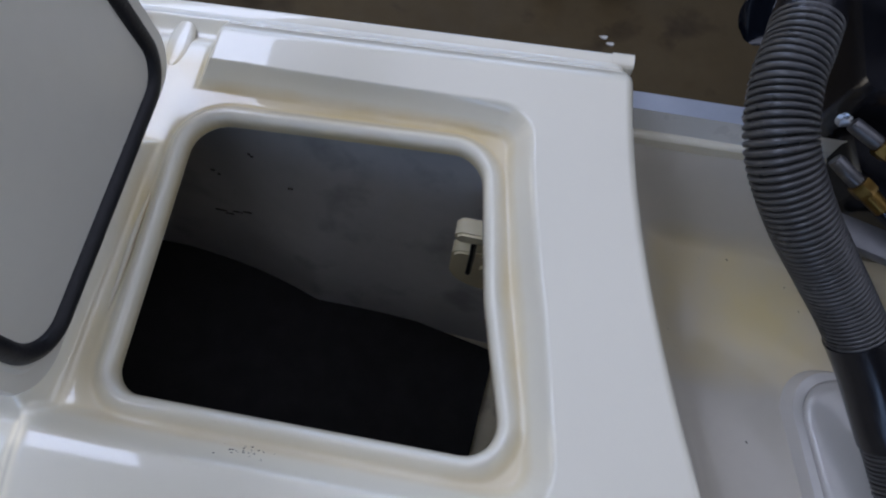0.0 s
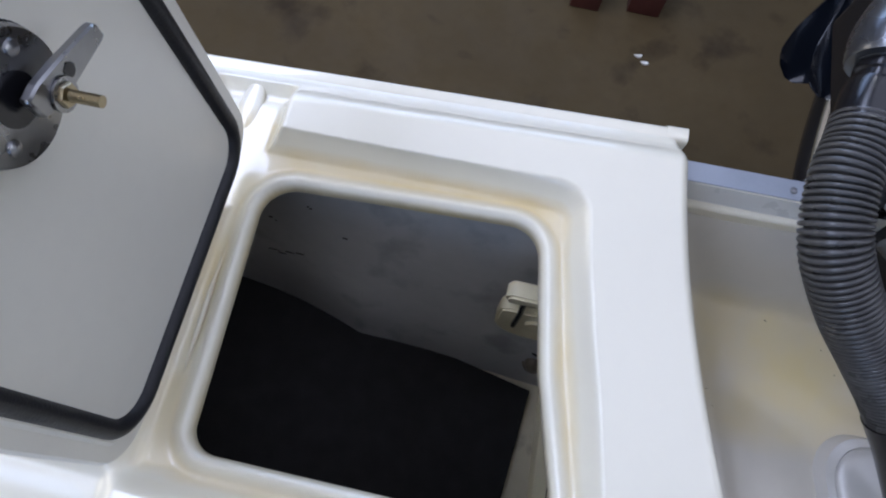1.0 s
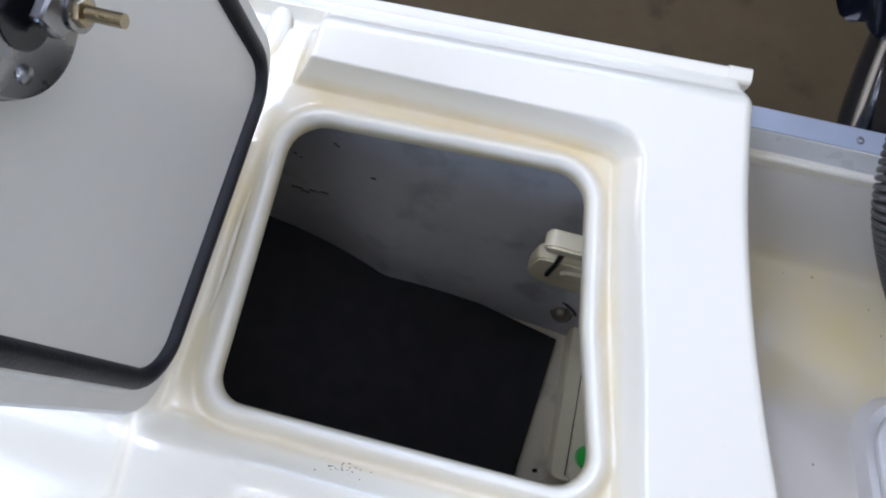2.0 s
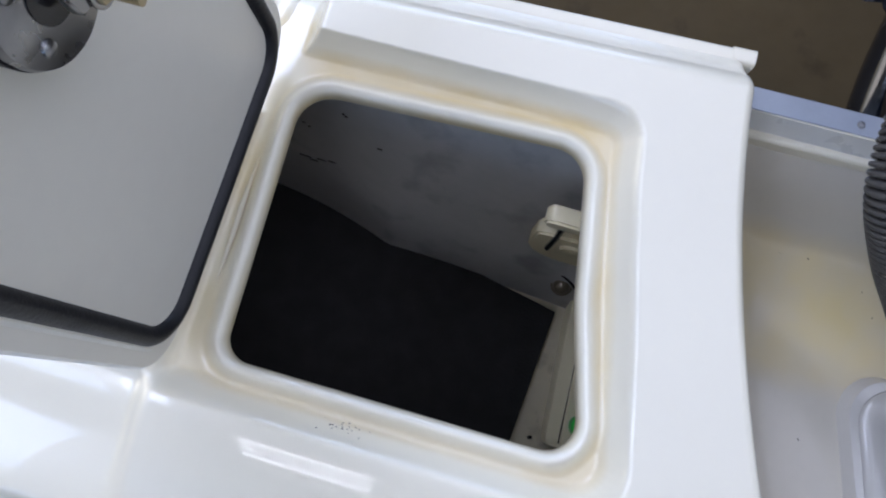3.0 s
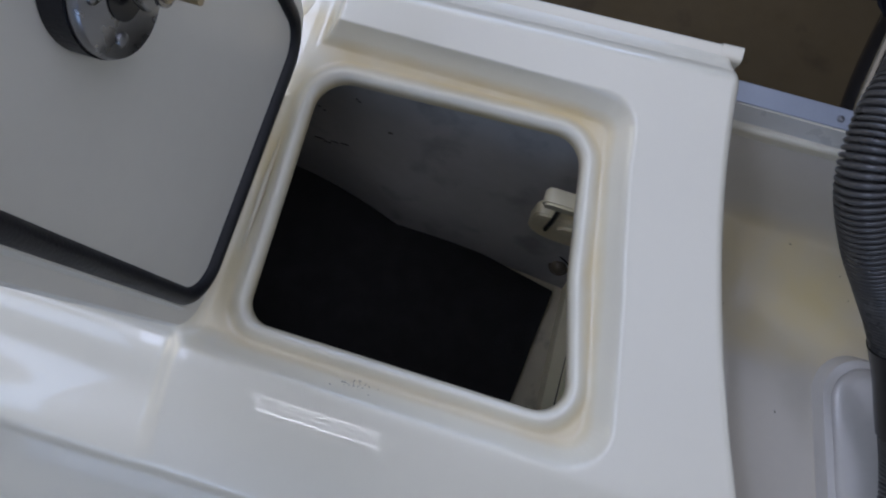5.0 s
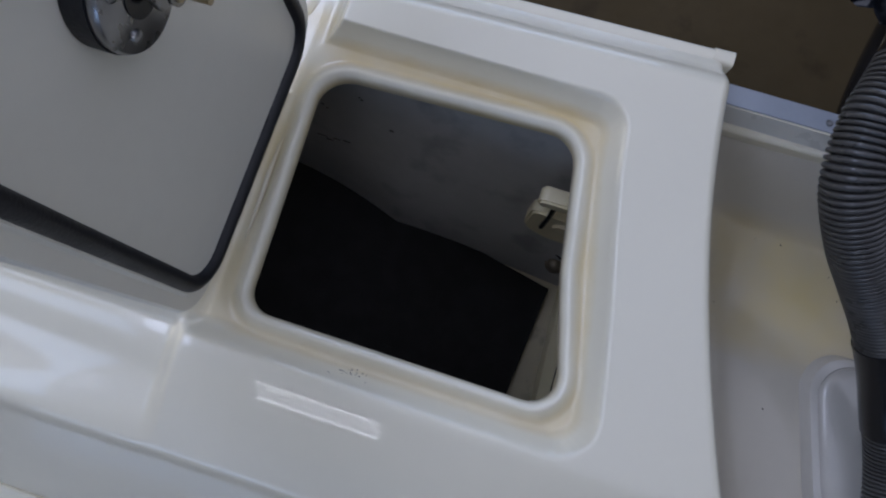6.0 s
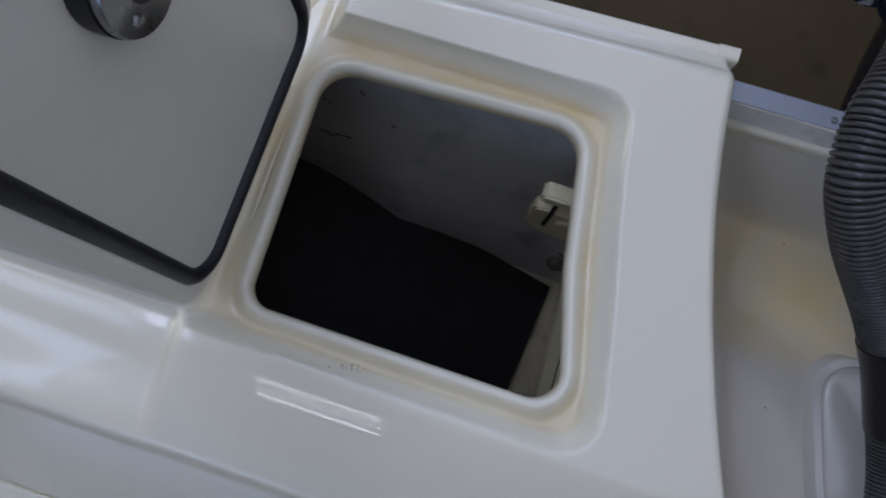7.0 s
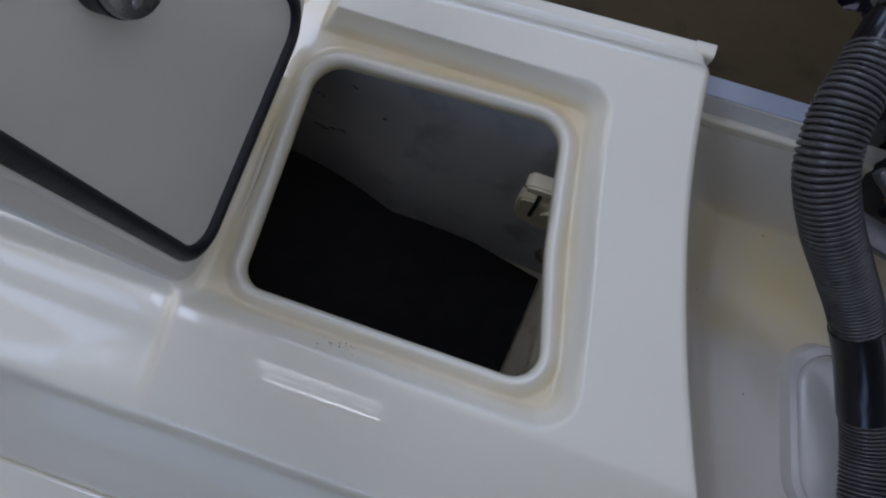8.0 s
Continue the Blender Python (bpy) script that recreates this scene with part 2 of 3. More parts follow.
CEIL = 1.75
slab("floor", -4.2, 4.2, -3.6, 4.2, GROUND - 0.2, GROUND, CONCRETE, "brown stained bare concrete garage floor", "floor")
# unseen east wall, white to bounce light, gapped for the added lamp
slab("wall_east", 4.0, 4.2, -3.4, 4.0, GROUND, 0.5, CEILING, "plain white painted garage wall below the added lamp gap", "wall")
slab("wall_east_top", 4.0, 4.2, -3.4, 4.0, 1.5, CEIL, CEILING, "plain white painted garage wall above the added lamp gap", "wall")
slab("wall_east_near", 4.0, 4.2, -3.4, -0.8, 0.5, 1.5, CEILING, "plain white painted garage wall beside the added lamp gap", "wall")
slab("wall_east_far", 4.0, 4.2, 1.2, 4.0, 0.5, 1.5, CEILING, "plain white painted garage wall beside the added lamp gap", "wall")
slab("wall_north", -4.2, 4.2, 4.0, 4.2, GROUND, 0.3, PLASTER, "plain painted garage wall below the windows", "wall")
slab("wall_north_top", -4.2, 4.2, 4.0, 4.2, 1.5, CEIL, PLASTER, "plain painted garage wall above the windows", "wall")
slab("wall_north_left", -4.2, -2.5, 4.0, 4.2, 0.3, 1.5, PLASTER, "plain painted garage wall beside the windows", "wall")
slab("wall_north_right", 1.3, 4.2, 4.0, 4.2, 0.3, 1.5, PLASTER, "plain painted garage wall beside the windows", "wall")
slab("wall_south", -4.2, 4.2, -3.6, -3.4, GROUND, 0.8, TAN, "plain brown garage wall below the added lamp gap", "wall")
slab("wall_south_top", -4.2, 4.2, -3.6, -3.4, 1.5, CEIL, TAN, "plain brown garage wall above the added lamp gap", "wall")
slab("wall_south_left", -4.2, -2.1, -3.6, -3.4, 0.8, 1.5, TAN, "plain brown garage wall beside the added lamp gap", "wall")
slab("wall_south_right", 1.3, 4.2, -3.6, -3.4, 0.8, 1.5, TAN, "plain brown garage wall beside the added lamp gap", "wall")
slab("wall_west", -4.2, -4.0, -3.4, -1.2, GROUND, CEIL, PLASTER, "plain painted wall beside the open garage door", "wall")
slab("wall_west_far", -4.2, -4.0, 2.0, 4.0, GROUND, CEIL, PLASTER, "plain painted wall beside the open garage door", "wall")
slab("wall_west_lintel", -4.2, -4.0, -1.2, 2.0, 1.5, CEIL, PLASTER, "plain painted lintel over the open garage door", "wall")
HOLES = ((-1.35, -0.81, -0.72, 2.32), (-2.22, -1.38, -1.17, -0.53), (-0.32, 1.92, -0.47, 2.27))
xs, ys = (-4.2, -2.22, -1.38, -1.35, -0.81, -0.32, 1.92, 4.2), (-3.6, -1.17, -0.72, -0.53, -0.47, 2.27, 2.32, 4.2)
cb = bmesh.new()
for y0, y1 in zip(ys, ys[1:]):
    for x0, x1 in zip(xs, xs[1:]):
        mx, my = (x0 + x1) / 2, (y0 + y1) / 2
        if not any(a < mx < b and c < my < d for a, b, c, d in HOLES):
            bmesh.ops.create_cube(cb, size=1, matrix=Matrix.Translation((mx, my, CEIL + 0.075)) @ Matrix.Diagonal((x1 - x0, y1 - y0, 0.15, 1)))
tagged(part("ceiling", cb, CEILING, smooth=False), "plain white garage ceiling with two roof lights and an added lamp gap", "ceiling", kind="structure")
slab("ground", -60, -4.2, -60, 60, GROUND - 0.25, GROUND - 0.03, CONCRETE, "bare concrete yard outside the garage", "ground")


def ceiling_light(at, turn):
    top = thing("ceiling_light", at, "grey fluorescent batten with four bare tubes on the ceiling", "ceiling light", "garage ceiling lights")
    top.rotation_euler = (0, 0, turn)
    part("housing", box(0.56, 0.40, 0.05, pose(0, 0, -0.025), 0.008), ARM, top)
    for v, r in ((-0.15, 0.012), (-0.03, 0.006), (0.07, 0.006), (0.15, 0.012)):
        part("tube", sweep([Vector((-0.26, v, -0.070)), Vector((0.26, v, -0.070))], r, 12), TUBE, top)
        for u in (-0.27, 0.27):
            part("tube_holder", box(0.02, 0.034, 0.05, pose(u, v, -0.072), 0.003), ARM, top)
    return top


lamp = ceiling_light((-0.30, -1.25, CEIL), 0.0)
copy_thing(lamp, pose(-0.6, 2.6, CEIL))
copy_thing(lamp, pose(-2.4, -0.2, CEIL))
copy_thing(lamp, pose(2.9, -0.6, CEIL))

# ---- the boat ----
boat = thing("boat", (0, 0, GROUND), "white gelcoat boat with an open transom locker", "boat")
boat_base = Matrix.Translation((0, 0, -GROUND))
OPEN = rounded([(-0.168, 0.149), (0.119, 0.167), (0.134, 0.078), (0.1435, 0.020), (0.158, -0.034), (0.181, -0.119), (-0.158, -0.120)], [0.036, 0.034, 0.12, 0.16, 0.16, 0.028, 0.024], 8)
RECESS = rounded([(-0.215, 0.199), (0.157, 0.212), (0.166, 0.140), (0.180, 0.068), (0.1955, 0.0), (0.2255, -0.159), (-0.215, -0.158)], [0.006, 0.034, 0.30, 0.30, 0.30, 0.040, 0.02], 8)
CHANNEL = rounded([(-0.26, 0.262), (-0.168, 0.266), (-0.166, 0.10), (-0.26, 0.10)], 0.008, 4)
EDGE_Y = np.array([-0.45, -0.30, -0.169, -0.11, -0.02, 0.026, 0.077, 0.115, 0.17, 0.22, 0.27, 0.40])
EDGE_X = np.array([0.485, 0.418, 0.364, 0.343, 0.311, 0.300, 0.284, 0.277, 0.267, 0.262, 0.260, 0.258])
EDGE_FIT = np.polyfit(EDGE_Y, EDGE_X, 4)


def transom_edge(y):
    return np.polyval(EDGE_FIT, y)


def gunwale(x):
    return 0.294 + 0.066 * x


def deck_height(x, y):
    ro = polygon_distance(x, y, OPEN)
    rr = np.minimum(polygon_distance(x, y, RECESS), polygon_distance(x, y, CHANNEL))
    u = np.clip((-rr + 0.003) / 0.020, 0, 1)
    firm = 0.5 * step(u, 0, 1) + 0.5 * (1 - (1 - u) ** 2.4)     # hard upper edge, wide soft foot
    v = np.clip((-rr + 0.006) / 0.027, 0, 1)
    soft = step(v, 0, 1)                                        # rolled upper edge
    k = step(y, 0.14, 0.19) * (1 - step(x, 0.02, 0.15))
    z = -0.031 * (k * firm + (1 - k) * soft)
    z = z + 0.015 * (1 - step(ro, 0.006, 0.026))                # raised lip round the opening
    q = np.clip(1 - ro / 0.012, 0, 1)
    z = z - 0.012 * (1 - np.sqrt(np.maximum(1 - q * q, 0)))     # rolled inner edge
    g = y - gunwale(x)
    z = z - 0.036 * step(g, -0.048, 0.004) ** 1.15                 # shoulder falling to the gunwale
    n = np.maximum(-(y + 0.166), 0)
    z = z - (0.17 * (n - 0.01 * (1 - np.exp(-n / 0.01))) + 1.15 * n * n)      # front falls away towards the cockpit
    m = np.maximum(-(y + 0.281), 0)
    z = z - 0.8 * (m - 0.007 * (1 - np.exp(-m / 0.007)))        # steeper face below the soft front edge
    left = step(-x, 0.198, 0.222) * step(-y, 0.135, 0.160) * (1 - step(-y, 0.20, 0.30))
    z = z - (0.018 + 0.06 * np.maximum(-0.205 - x, 0)) * left                                        # lower coaming beside the hatch
    e = np.clip(0.012 - (transom_edge(y) - x), 0, 0.012)
    z = z - (0.012 - np.sqrt(np.maximum(0.012 ** 2 - e ** 2, 0)))
    return z


def reach(theta, poly, cx, cy):
    """How far a closed polygon lies from (cx, cy) in the direction theta."""
    out = np.full(theta.shape, 1e9)
    c, s = np.cos(theta), np.sin(theta)
    p = np.array(poly) - (cx, cy)
    for (ax, ay), (bx, by) in zip(p, np.roll(p, -1, 0)):
        ex, ey = bx - ax, by - ay
        det = c * -ey + s * ex
        det = np.where(abs(det) < 1e-12, 1e-12, det)
        r = (ax * -ey + ay * ex) / det
        t = (c * ay - s * ax) / det
        out = np.where((r > 0) & (t >= -1e-6) & (t <= 1 + 1e-6), np.minimum(out, r), out)
    return out


CX, CY = 0.0, 0.02
OUTER = [(-0.8, gunwale(-0.8) + 0.002), (0.262, gunwale(0.262) + 0.002)] + [(transom_edge(v) - 0.0002, v) for v in np.linspace(0.30, -0.459, 60)] + [(-0.8, -0.459)]
theta = np.linspace(0, 2 * np.pi, 900, endpoint=False)
corner = math.atan2(gunwale(0.262) - CY, 0.262 - CX)
theta[np.argmin(abs(theta - corner))] = corner
r0, r1 = reach(theta, OPEN, CX, CY), reach(theta, OUTER, CX, CY)
f = np.linspace(0, 1, 150)[:, None]
f = 0.55 * f + 0.45 * f ** 2
rad = r0 + (r1 - r0) * f
gx, gy = CX + rad * np.cos(theta), CY + rad * np.sin(theta)
gz = deck_height(gx, gy)
# inner flange of the opening below, skirt outside
inner = [(gx[0], gy[0], gz[0] - d) for d in (0.007, 0.004, 0.001)]
outer = [(gx[-1], gy[-1], gz[-1] - d) for d in (0.01, 0.13)]
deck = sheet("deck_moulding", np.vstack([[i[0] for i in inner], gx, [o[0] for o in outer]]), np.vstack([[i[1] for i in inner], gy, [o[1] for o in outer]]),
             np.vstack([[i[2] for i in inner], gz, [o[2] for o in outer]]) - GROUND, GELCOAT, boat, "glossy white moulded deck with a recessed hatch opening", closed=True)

# lower cockpit ledge at the foot of the front face
part("cockpit_ledge", box(1.20, 0.40, 0.03, pose(-0.20, -0.654, -0.286 - GROUND), 0.006), GELCOAT, boat, "white moulded cockpit ledge", weighted=True)

# rub rail along the gunwale, with its end cap
prof = rounded([(-0.002, -0.030), (0.0165, -0.030), (0.0165, 0.0), (-0.002, 0.0)][::-1], 0.005, 5)


def extrude_along(prof, x0, x1, base, n=2):
    rings = []
    for k in range(n + 1):
        x = x0 + (x1 - x0) * k / n
        rings.append([(x, gunwale(x) + u, base + v - GROUND) for u, v in prof])
    return loft(rings, True, True)


part("rub_rail", extrude_along(prof, -0.8, 0.240, -0.0355), GELCOAT, boat, "white rub rail on the gunwale")
cap = rounded([(-0.002, -0.033), (0.0185, -0.033), (0.0185, 0.0006), (-0.002, 0.0006)][::-1], 0.006, 5)
part("rail_end_cap", extrude_along(cap, 0.240, 0.264, -0.0355), GELCOAT, boat, "white rail end cap")

# moulded nub at the far hinge corner
nub = loft([[(-0.216 + s * 0.013 * math.cos(a), 0.236 + s * 0.034 * math.sin(a), h - GROUND) for a in np.linspace(0, 2 * np.pi, 24, endpoint=False)]
            for s, h in ((1.0, -0.0345), (0.93, -0.0318), (0.85, -0.0306), (0.75, -0.0302), (0.2, -0.0301))], cap_last=True)
part("drain_nub", nub, GELCOAT, boat)

# bead added along the gutter's hinge side, shaped to draw a bright highlight line
bead = spline([(-0.188, 0.090, -0.032 - GROUND), (-0.187, 0.03, -0.0275 - GROUND), (-0.186, -0.01, -0.0275 - GROUND), (-0.187, -0.058, -0.032 - GROUND)], 30)
part("highlight_bead", sweep(bead, [0.0008 + 0.0020 * math.sin(math.pi * k / 30) for k in range(31)], 12), GELCOAT, boat)

# motor well behind the transom edge
wx, wy = np.meshgrid(np.linspace(0.20, 1.5, 200), np.linspace(-0.6, 0.30, 200))


def well_height(x, y):
    z = np.full(x.shape, -0.222)
    z = z + 0.15 * (1 - step(x - transom_edge(y), -0.03, 0.135)) ** 1.5
    far = step(y, 0.195, 0.272)
    z = z * (1 - far) - 0.096 * far
    return z


sheet("motor_well", wx, wy, well_height(wx, wy) - GROUND, WELLCOAT, boat, "white moulded motor well, creamier at the bottom")
part("well_gunwale", box(1.3, 0.05, 0.03, pose(0.86, 0.303, -0.099 - GROUND, 0, 0, 2.0), 0.005, 3), GELCOAT, boat, weighted=True)
strip = part("edge_strip", box(1.3, 0.026, 0.003, pose(0.90, 0.3245, -0.083 - GROUND, 0, 0, 2.0), 0.001), ALLOY, boat, "dull aluminium edge strip", weighted=True)
part("screw", lathe([(0.0045, 0), (0.0045, 0.001), (0.003, 0.0028), (0.001, 0.0032)], pose(0.409, 0.306, -0.0815 - GROUND), 16), STEEL, strip)

# access cover in the well
cover_poly = rounded([(0.512, 0.062), (0.80, 0.075), (0.80, -0.17), (0.575, -0.17)], [0.05, 0.05, 0.05, 0.075], 10)
cov_c = Vector((0.67, -0.05))
cover_rings = []
for s, h in ((1.02, -0.228), (1.0, -0.214), (0.97, -0.205), (0.90, -0.203), (0.885, -0.207), (0.87, -0.203), (0.80, -0.198), (0.3, -0.196)):
    cover_rings.append([(cov_c.x + (px - cov_c.x) * s, cov_c.y + (py - cov_c.y) * s, h - GROUND) for px, py in cover_poly])
well_cover = part("well_cover", loft(cover_rings, cap_last=True), COVERCOAT, boat, "white round-cornered access cover")
for bx, by, bw, bh in ((0.588, -0.0125, 0.0016, 0.018), (0.5955, -0.0035, 0.014, 0.0012), (0.597, -0.0215, 0.014, 0.0012)):
    part("label_bar", box(bw, bh, 0.0012, pose(bx, by, -0.1985 - GROUND)), INK, well_cover, smooth=False)

# locker below the hatch


def flare(x):
    """How far the hull side swings outward at the locker floor, towards the bow."""
    d = np.clip(-0.085 - x, 0, 0.27)
    return 0.36 * d - 0.65 * d * d - 0.07 * np.clip(x, 0, 0.3)


hy, hz = np.meshgrid(np.linspace(-0.62, 0.252, 90), np.linspace(-0.035, -0.47, 60))
hull_y = 0.195 + 0.29 * (hz + 0.05) + flare(hy) * (-0.05 - hz) / 0.375
sheet("hull_inside", hy, hull_y, hz - GROUND, FLOWCOAT, boat, "grey flowcoated hull side inside the locker")
part("locker_floor", box(1.2, 0.80, 0.02, pose(0, -0.19, -0.445 - GROUND)), CREAMFLOOR, boat, smooth=False)
part("locker_front", box(1.2, 0.02, 0.22, pose(0, -0.30, -0.345 - GROUND)), FLOWCOAT, boat, smooth=False)
part("locker_end", box(0.02, 0.5, 0.22, pose(-0.50, -0.05, -0.34 - GROUND)), FLOWCOAT, boat, smooth=False)
part("locker_end", box(0.02, 0.5, 0.2, pose(0.315, -0.05, -0.345 - GROUND)), FLOWCOAT, boat, smooth=False)
# outer hull
hull_rings = []
for v, d in ((-0.05, 0.0), (-0.35, 0.03), (-0.70, 0.12), (-0.95, 0.40), (GROUND + 0.002, 0.9)):
    hull_rings.append([(-0.8, gunwale(-0.8) - d, v - GROUND), (1.5, gunwale(0.6) - 0.03 - d, v - GROUND)])
hb = bmesh.new()
hv = [[hb.verts.new(p) for p in r] for r in hull_rings]
for a, b in zip(hv, hv[1:]):
    hb.faces.new((a[0], a[1], b[1], b[0]))
part("hull_side", hb, HULLPAINT, boat)

# ---- the hatch lid, standing open ----
HX, HZ, LEAN_BACK = -0.188, 0.012, 3.0
lid = thing("hatch_lid", (HX, 0.02, HZ), "white hatch lid standing open with black rubber seal", "hatch lid")
lid.rotation_euler = (0, radians(-LEAN_BACK), 0)


# lid's own axes: y along the hinge, z up the lid, +x the inner face
def lid_outline(grow, r, drop=0.0):
    """The lid's outline grown or shrunk; it narrows a little towards its free end."""
    return rounded([(-0.164 - grow, -grow - drop), (0.170 + grow, -grow - drop), (0.170 + grow, 0.400 + grow), (-0.142 - grow, 0.400 + grow)][::-1], r, 10)


panel = []
for grow, x, r in ((-0.004, -0.030, 0.04), (0.0, -0.026, 0.04), (0.0, -0.004, 0.04), (-0.003, 0.0, 0.037), (-0.016, 0.0, 0.03), (-0.019, 0.004, 0.03), (-0.10, 0.006, 0.02)):
    panel.append([(x, y, z) for y, z in lid_outline(grow, r)])
part("panel", loft(panel, True, True), LIDWHITE, lid)
seal_path = [Vector((0.0035, y, z)) for y, z in lid_outline(-0.0285, 0.036, 0.005)]
part("rubber_seal", sweep(seal_path, 0.0082, 14, True), RUBBER, lid, "black rubber seal strip")

latch = part("latch", lathe([(0.0, 0.0), (0.0345, 0.0), (0.0345, 0.016), (0.035, 0.018), (0.0335, 0.0215), (0.032, 0.0222), (0.0, 0.0222)], pose(0.005, 0.013, 0.302, 0, 90, 0), 56), STEEL, lid, "round steel compression latch")
part("gasket", lathe([(0.030, 0.0), (0.0358, 0.0), (0.0358, 0.0142), (0.030, 0.0142)], pose(0.006, 0.013, 0.302, 0, 90, 0), 56), RUBBER, latch)
lever = loft([[(x, 0.020 + a + (v if k in (0, 3) else 0) * 0, 0.298 - a * 0.22 + w) for k, (x, w) in enumerate(((0.033, -h), (0.033, h), (0.039, h), (0.039, -h)))] for a, h, v in ((-0.010, 0.0075, 0), (0.0, 0.0098, 0), (0.016, 0.0092, 0), (0.044, 0.0064, 0), (0.049, 0.0048, 0))], True, True)
bmesh.ops.bevel(lever, geom=lever.edges[:], offset=0.0012, segments=1, affect="EDGES")
part("lever", lever, STEEL, latch)
part("pivot_hole", lathe([(0.0, 0), (0.0042, 0), (0.0042, 0.0006), (0.0, 0.0006)], pose(0.0388, 0.038, 0.2945, 0, 90, 0), 18), BLACKPLASTIC, latch)
part("washer", lathe([(0.0034, 0), (0.0092, 0), (0.0092, 0.0014), (0.0034, 0.0014)], pose(0.0392, 0.026, 0.291, 0, 90, 0), 24), STEEL, latch)
bolt_path = [Vector((0.030, 0.026, 0.291)), Vector((0.060, 0.026, 0.291))]
threads = [bolt_path[0].lerp(bolt_path[1], k / 96) for k in range(97)]
part("bolt", sweep(threads, [0.0029 + 0.0004 * math.cos(k * math.pi / 2) for k in range(97)], 14), BRASS, latch, "yellow zinc threaded bolt")
part("nut", lathe([(0.0, 0), (0.0062, 0), (0.0068, 0.001), (0.0068, 0.006), (0.0062, 0.007), (0.0, 0.007)], pose(0.036, 0.026, 0.291, 0, 90, 0), 6), BRASS, latch)
part("hub_recess", lathe([(0.0, 0), (0.014, 0), (0.014, 0.0012), (0.0, 0.0012)], pose(0.0270, 0.013, 0.302, 0, 90, 0), 28), BLACKPLASTIC, latch)
for dy, dz in ((-0.020, -0.012), (0.018, 0.016), (-0.014, 0.020), (0.02, -0.016)):
    part("screw", lathe([(0.0, 0), (0.0045, 0), (0.004, 0.0016), (0.002, 0.0026)], pose(0.027, 0.013 + dy, 0.302 + dz, 0, 90, 0), 14), STEEL, latch)

# ---- inside the locker ----
mat_poly = [(-0.485, 0.136), (-0.30, 0.134), (-0.224, 0.1245), (-0.165, 0.112), (-0.125, 0.100), (-0.085, 0.088), (0.06, 0.0835), (0.197, 0.057), (0.178, -0.16), (0.15, -0.285), (-0.485, -0.285)]
mb = loft([[(x, y, z) for x, y in mat_poly] for z in (-0.434, -0.425)], True, True)
tagged(part("floor_mat", mb, MAT, smooth=False), "black rubber mat lying on the locker floor", "mat")


bracket = thing("hull_bracket", (0.16, 0.13, -0.22), "cream plastic bracket with a black strap on the hull side", "bracket")
def local(bm, ob):
    bmesh.ops.transform(bm, matrix=Matrix.Translation(-ob.location), verts=bm.verts[:])
    return bm


def plate(poly, y0, y1, bevel=0.003):
    """An upright plate with its outline in x and z, between two depths."""
    bm = loft([[(u, y, v) for u, v in poly] for y in (y0, y1)], True, True)
    rim = [e for e in bm.edges if len(e.link_faces) == 2 and any(len(f.verts) > 4 for f in e.link_faces)]
    bmesh.ops.bevel(bm, geom=rim, offset=bevel, segments=2, affect="EDGES")
    return bm


back = plate(rounded([(0.106, -0.155), (0.235, -0.155), (0.235, -0.285), (0.106, -0.285)], [0.014, 0.005, 0.005, 0.062], 8), 0.107, 0.128)
part("back_plate", local(back, bracket), CREAM, bracket)
top = plate(rounded([(0.106, -0.104), (0.235, -0.104), (0.235, -0.129), (0.106, -0.129)], [0.011, 0.004, 0.004, 0.011], 8), 0.109, 0.131)
part("top_block", local(top, bracket), CREAM, bracket)
part("boss", local(lathe([(0.0, 0), (0.016, 0), (0.015, 0.004), (0.0, 0.005)], pose(0.158, 0.107, -0.195, 90, 0, 0), 24), bracket), CREAM, bracket)
part("strap", local(sweep([Vector((0.129, 0.111, -0.126)), Vector((0.130, 0.107, -0.16)), Vector((0.130, 0.105, -0.215))], 0.0036, 10), bracket), BLACKPLASTIC, bracket, "short black strap")

bung = thing("drain_fitting", (0.186, 0.090, -0.368), "dull metal drain fitting with a black collar in the locker", "fitting")
aim = Vector((-0.15, -0.45, 0.88)).to_track_quat("Z", "Y").to_matrix().to_4x4()
part("body", lathe([(0.0, -0.02), (0.0125, -0.02), (0.0130, 0.0), (0.0120, 0.006), (0.0090, 0.010), (0.0045, 0.012), (0.0, 0.0125)], aim, 24), BRONZE, bung)
part("collar", lathe([(0.0130, -0.012), (0.0170, -0.012), (0.0175, -0.006), (0.0165, -0.002), (0.0130, -0.002)], aim, 24), BRONZE, bung)
part("clip", sweep(spline([(-0.010, 0.012, 0.016), (-0.004, 0.010, 0.024), (0.012, 0.004, 0.014), (0.020, 0.0, 0.004)], 12), 0.0018, 8), BLACKPLASTIC, bung)

duct = thing("cable_duct", (0.232, -0.01, -0.435), "cream moulded duct with a dark seam on the locker floor", "duct")
duct_poly = rounded([(-0.022, 0.12), (0.012, 0.12), (0.030, -0.13), (-0.008, -0.13)], [0.004, 0.004, 0.010, 0.012], 6)
part("base", loft([[(x, y, z) for x, y in duct_poly] for z in (0.0, 0.030)] + [[(x * 0.9 + 0.001, y * 0.985, 0.034) for x, y in duct_poly]], True, True), CREAM, duct)
lid_poly = rounded([(0.004, 0.13), (0.05, 0.13), (0.06, -0.128), (0.014, -0.128)], [0.004, 0.004, 0.010, 0.012], 6)
part("cover", loft([[(x, y, z) for x, y in lid_poly] for z in (0.0, 0.038)] + [[(x * 0.97 + 0.002, y * 0.985, 0.042) for x, y in lid_poly]], True, True), CREAM, duct)
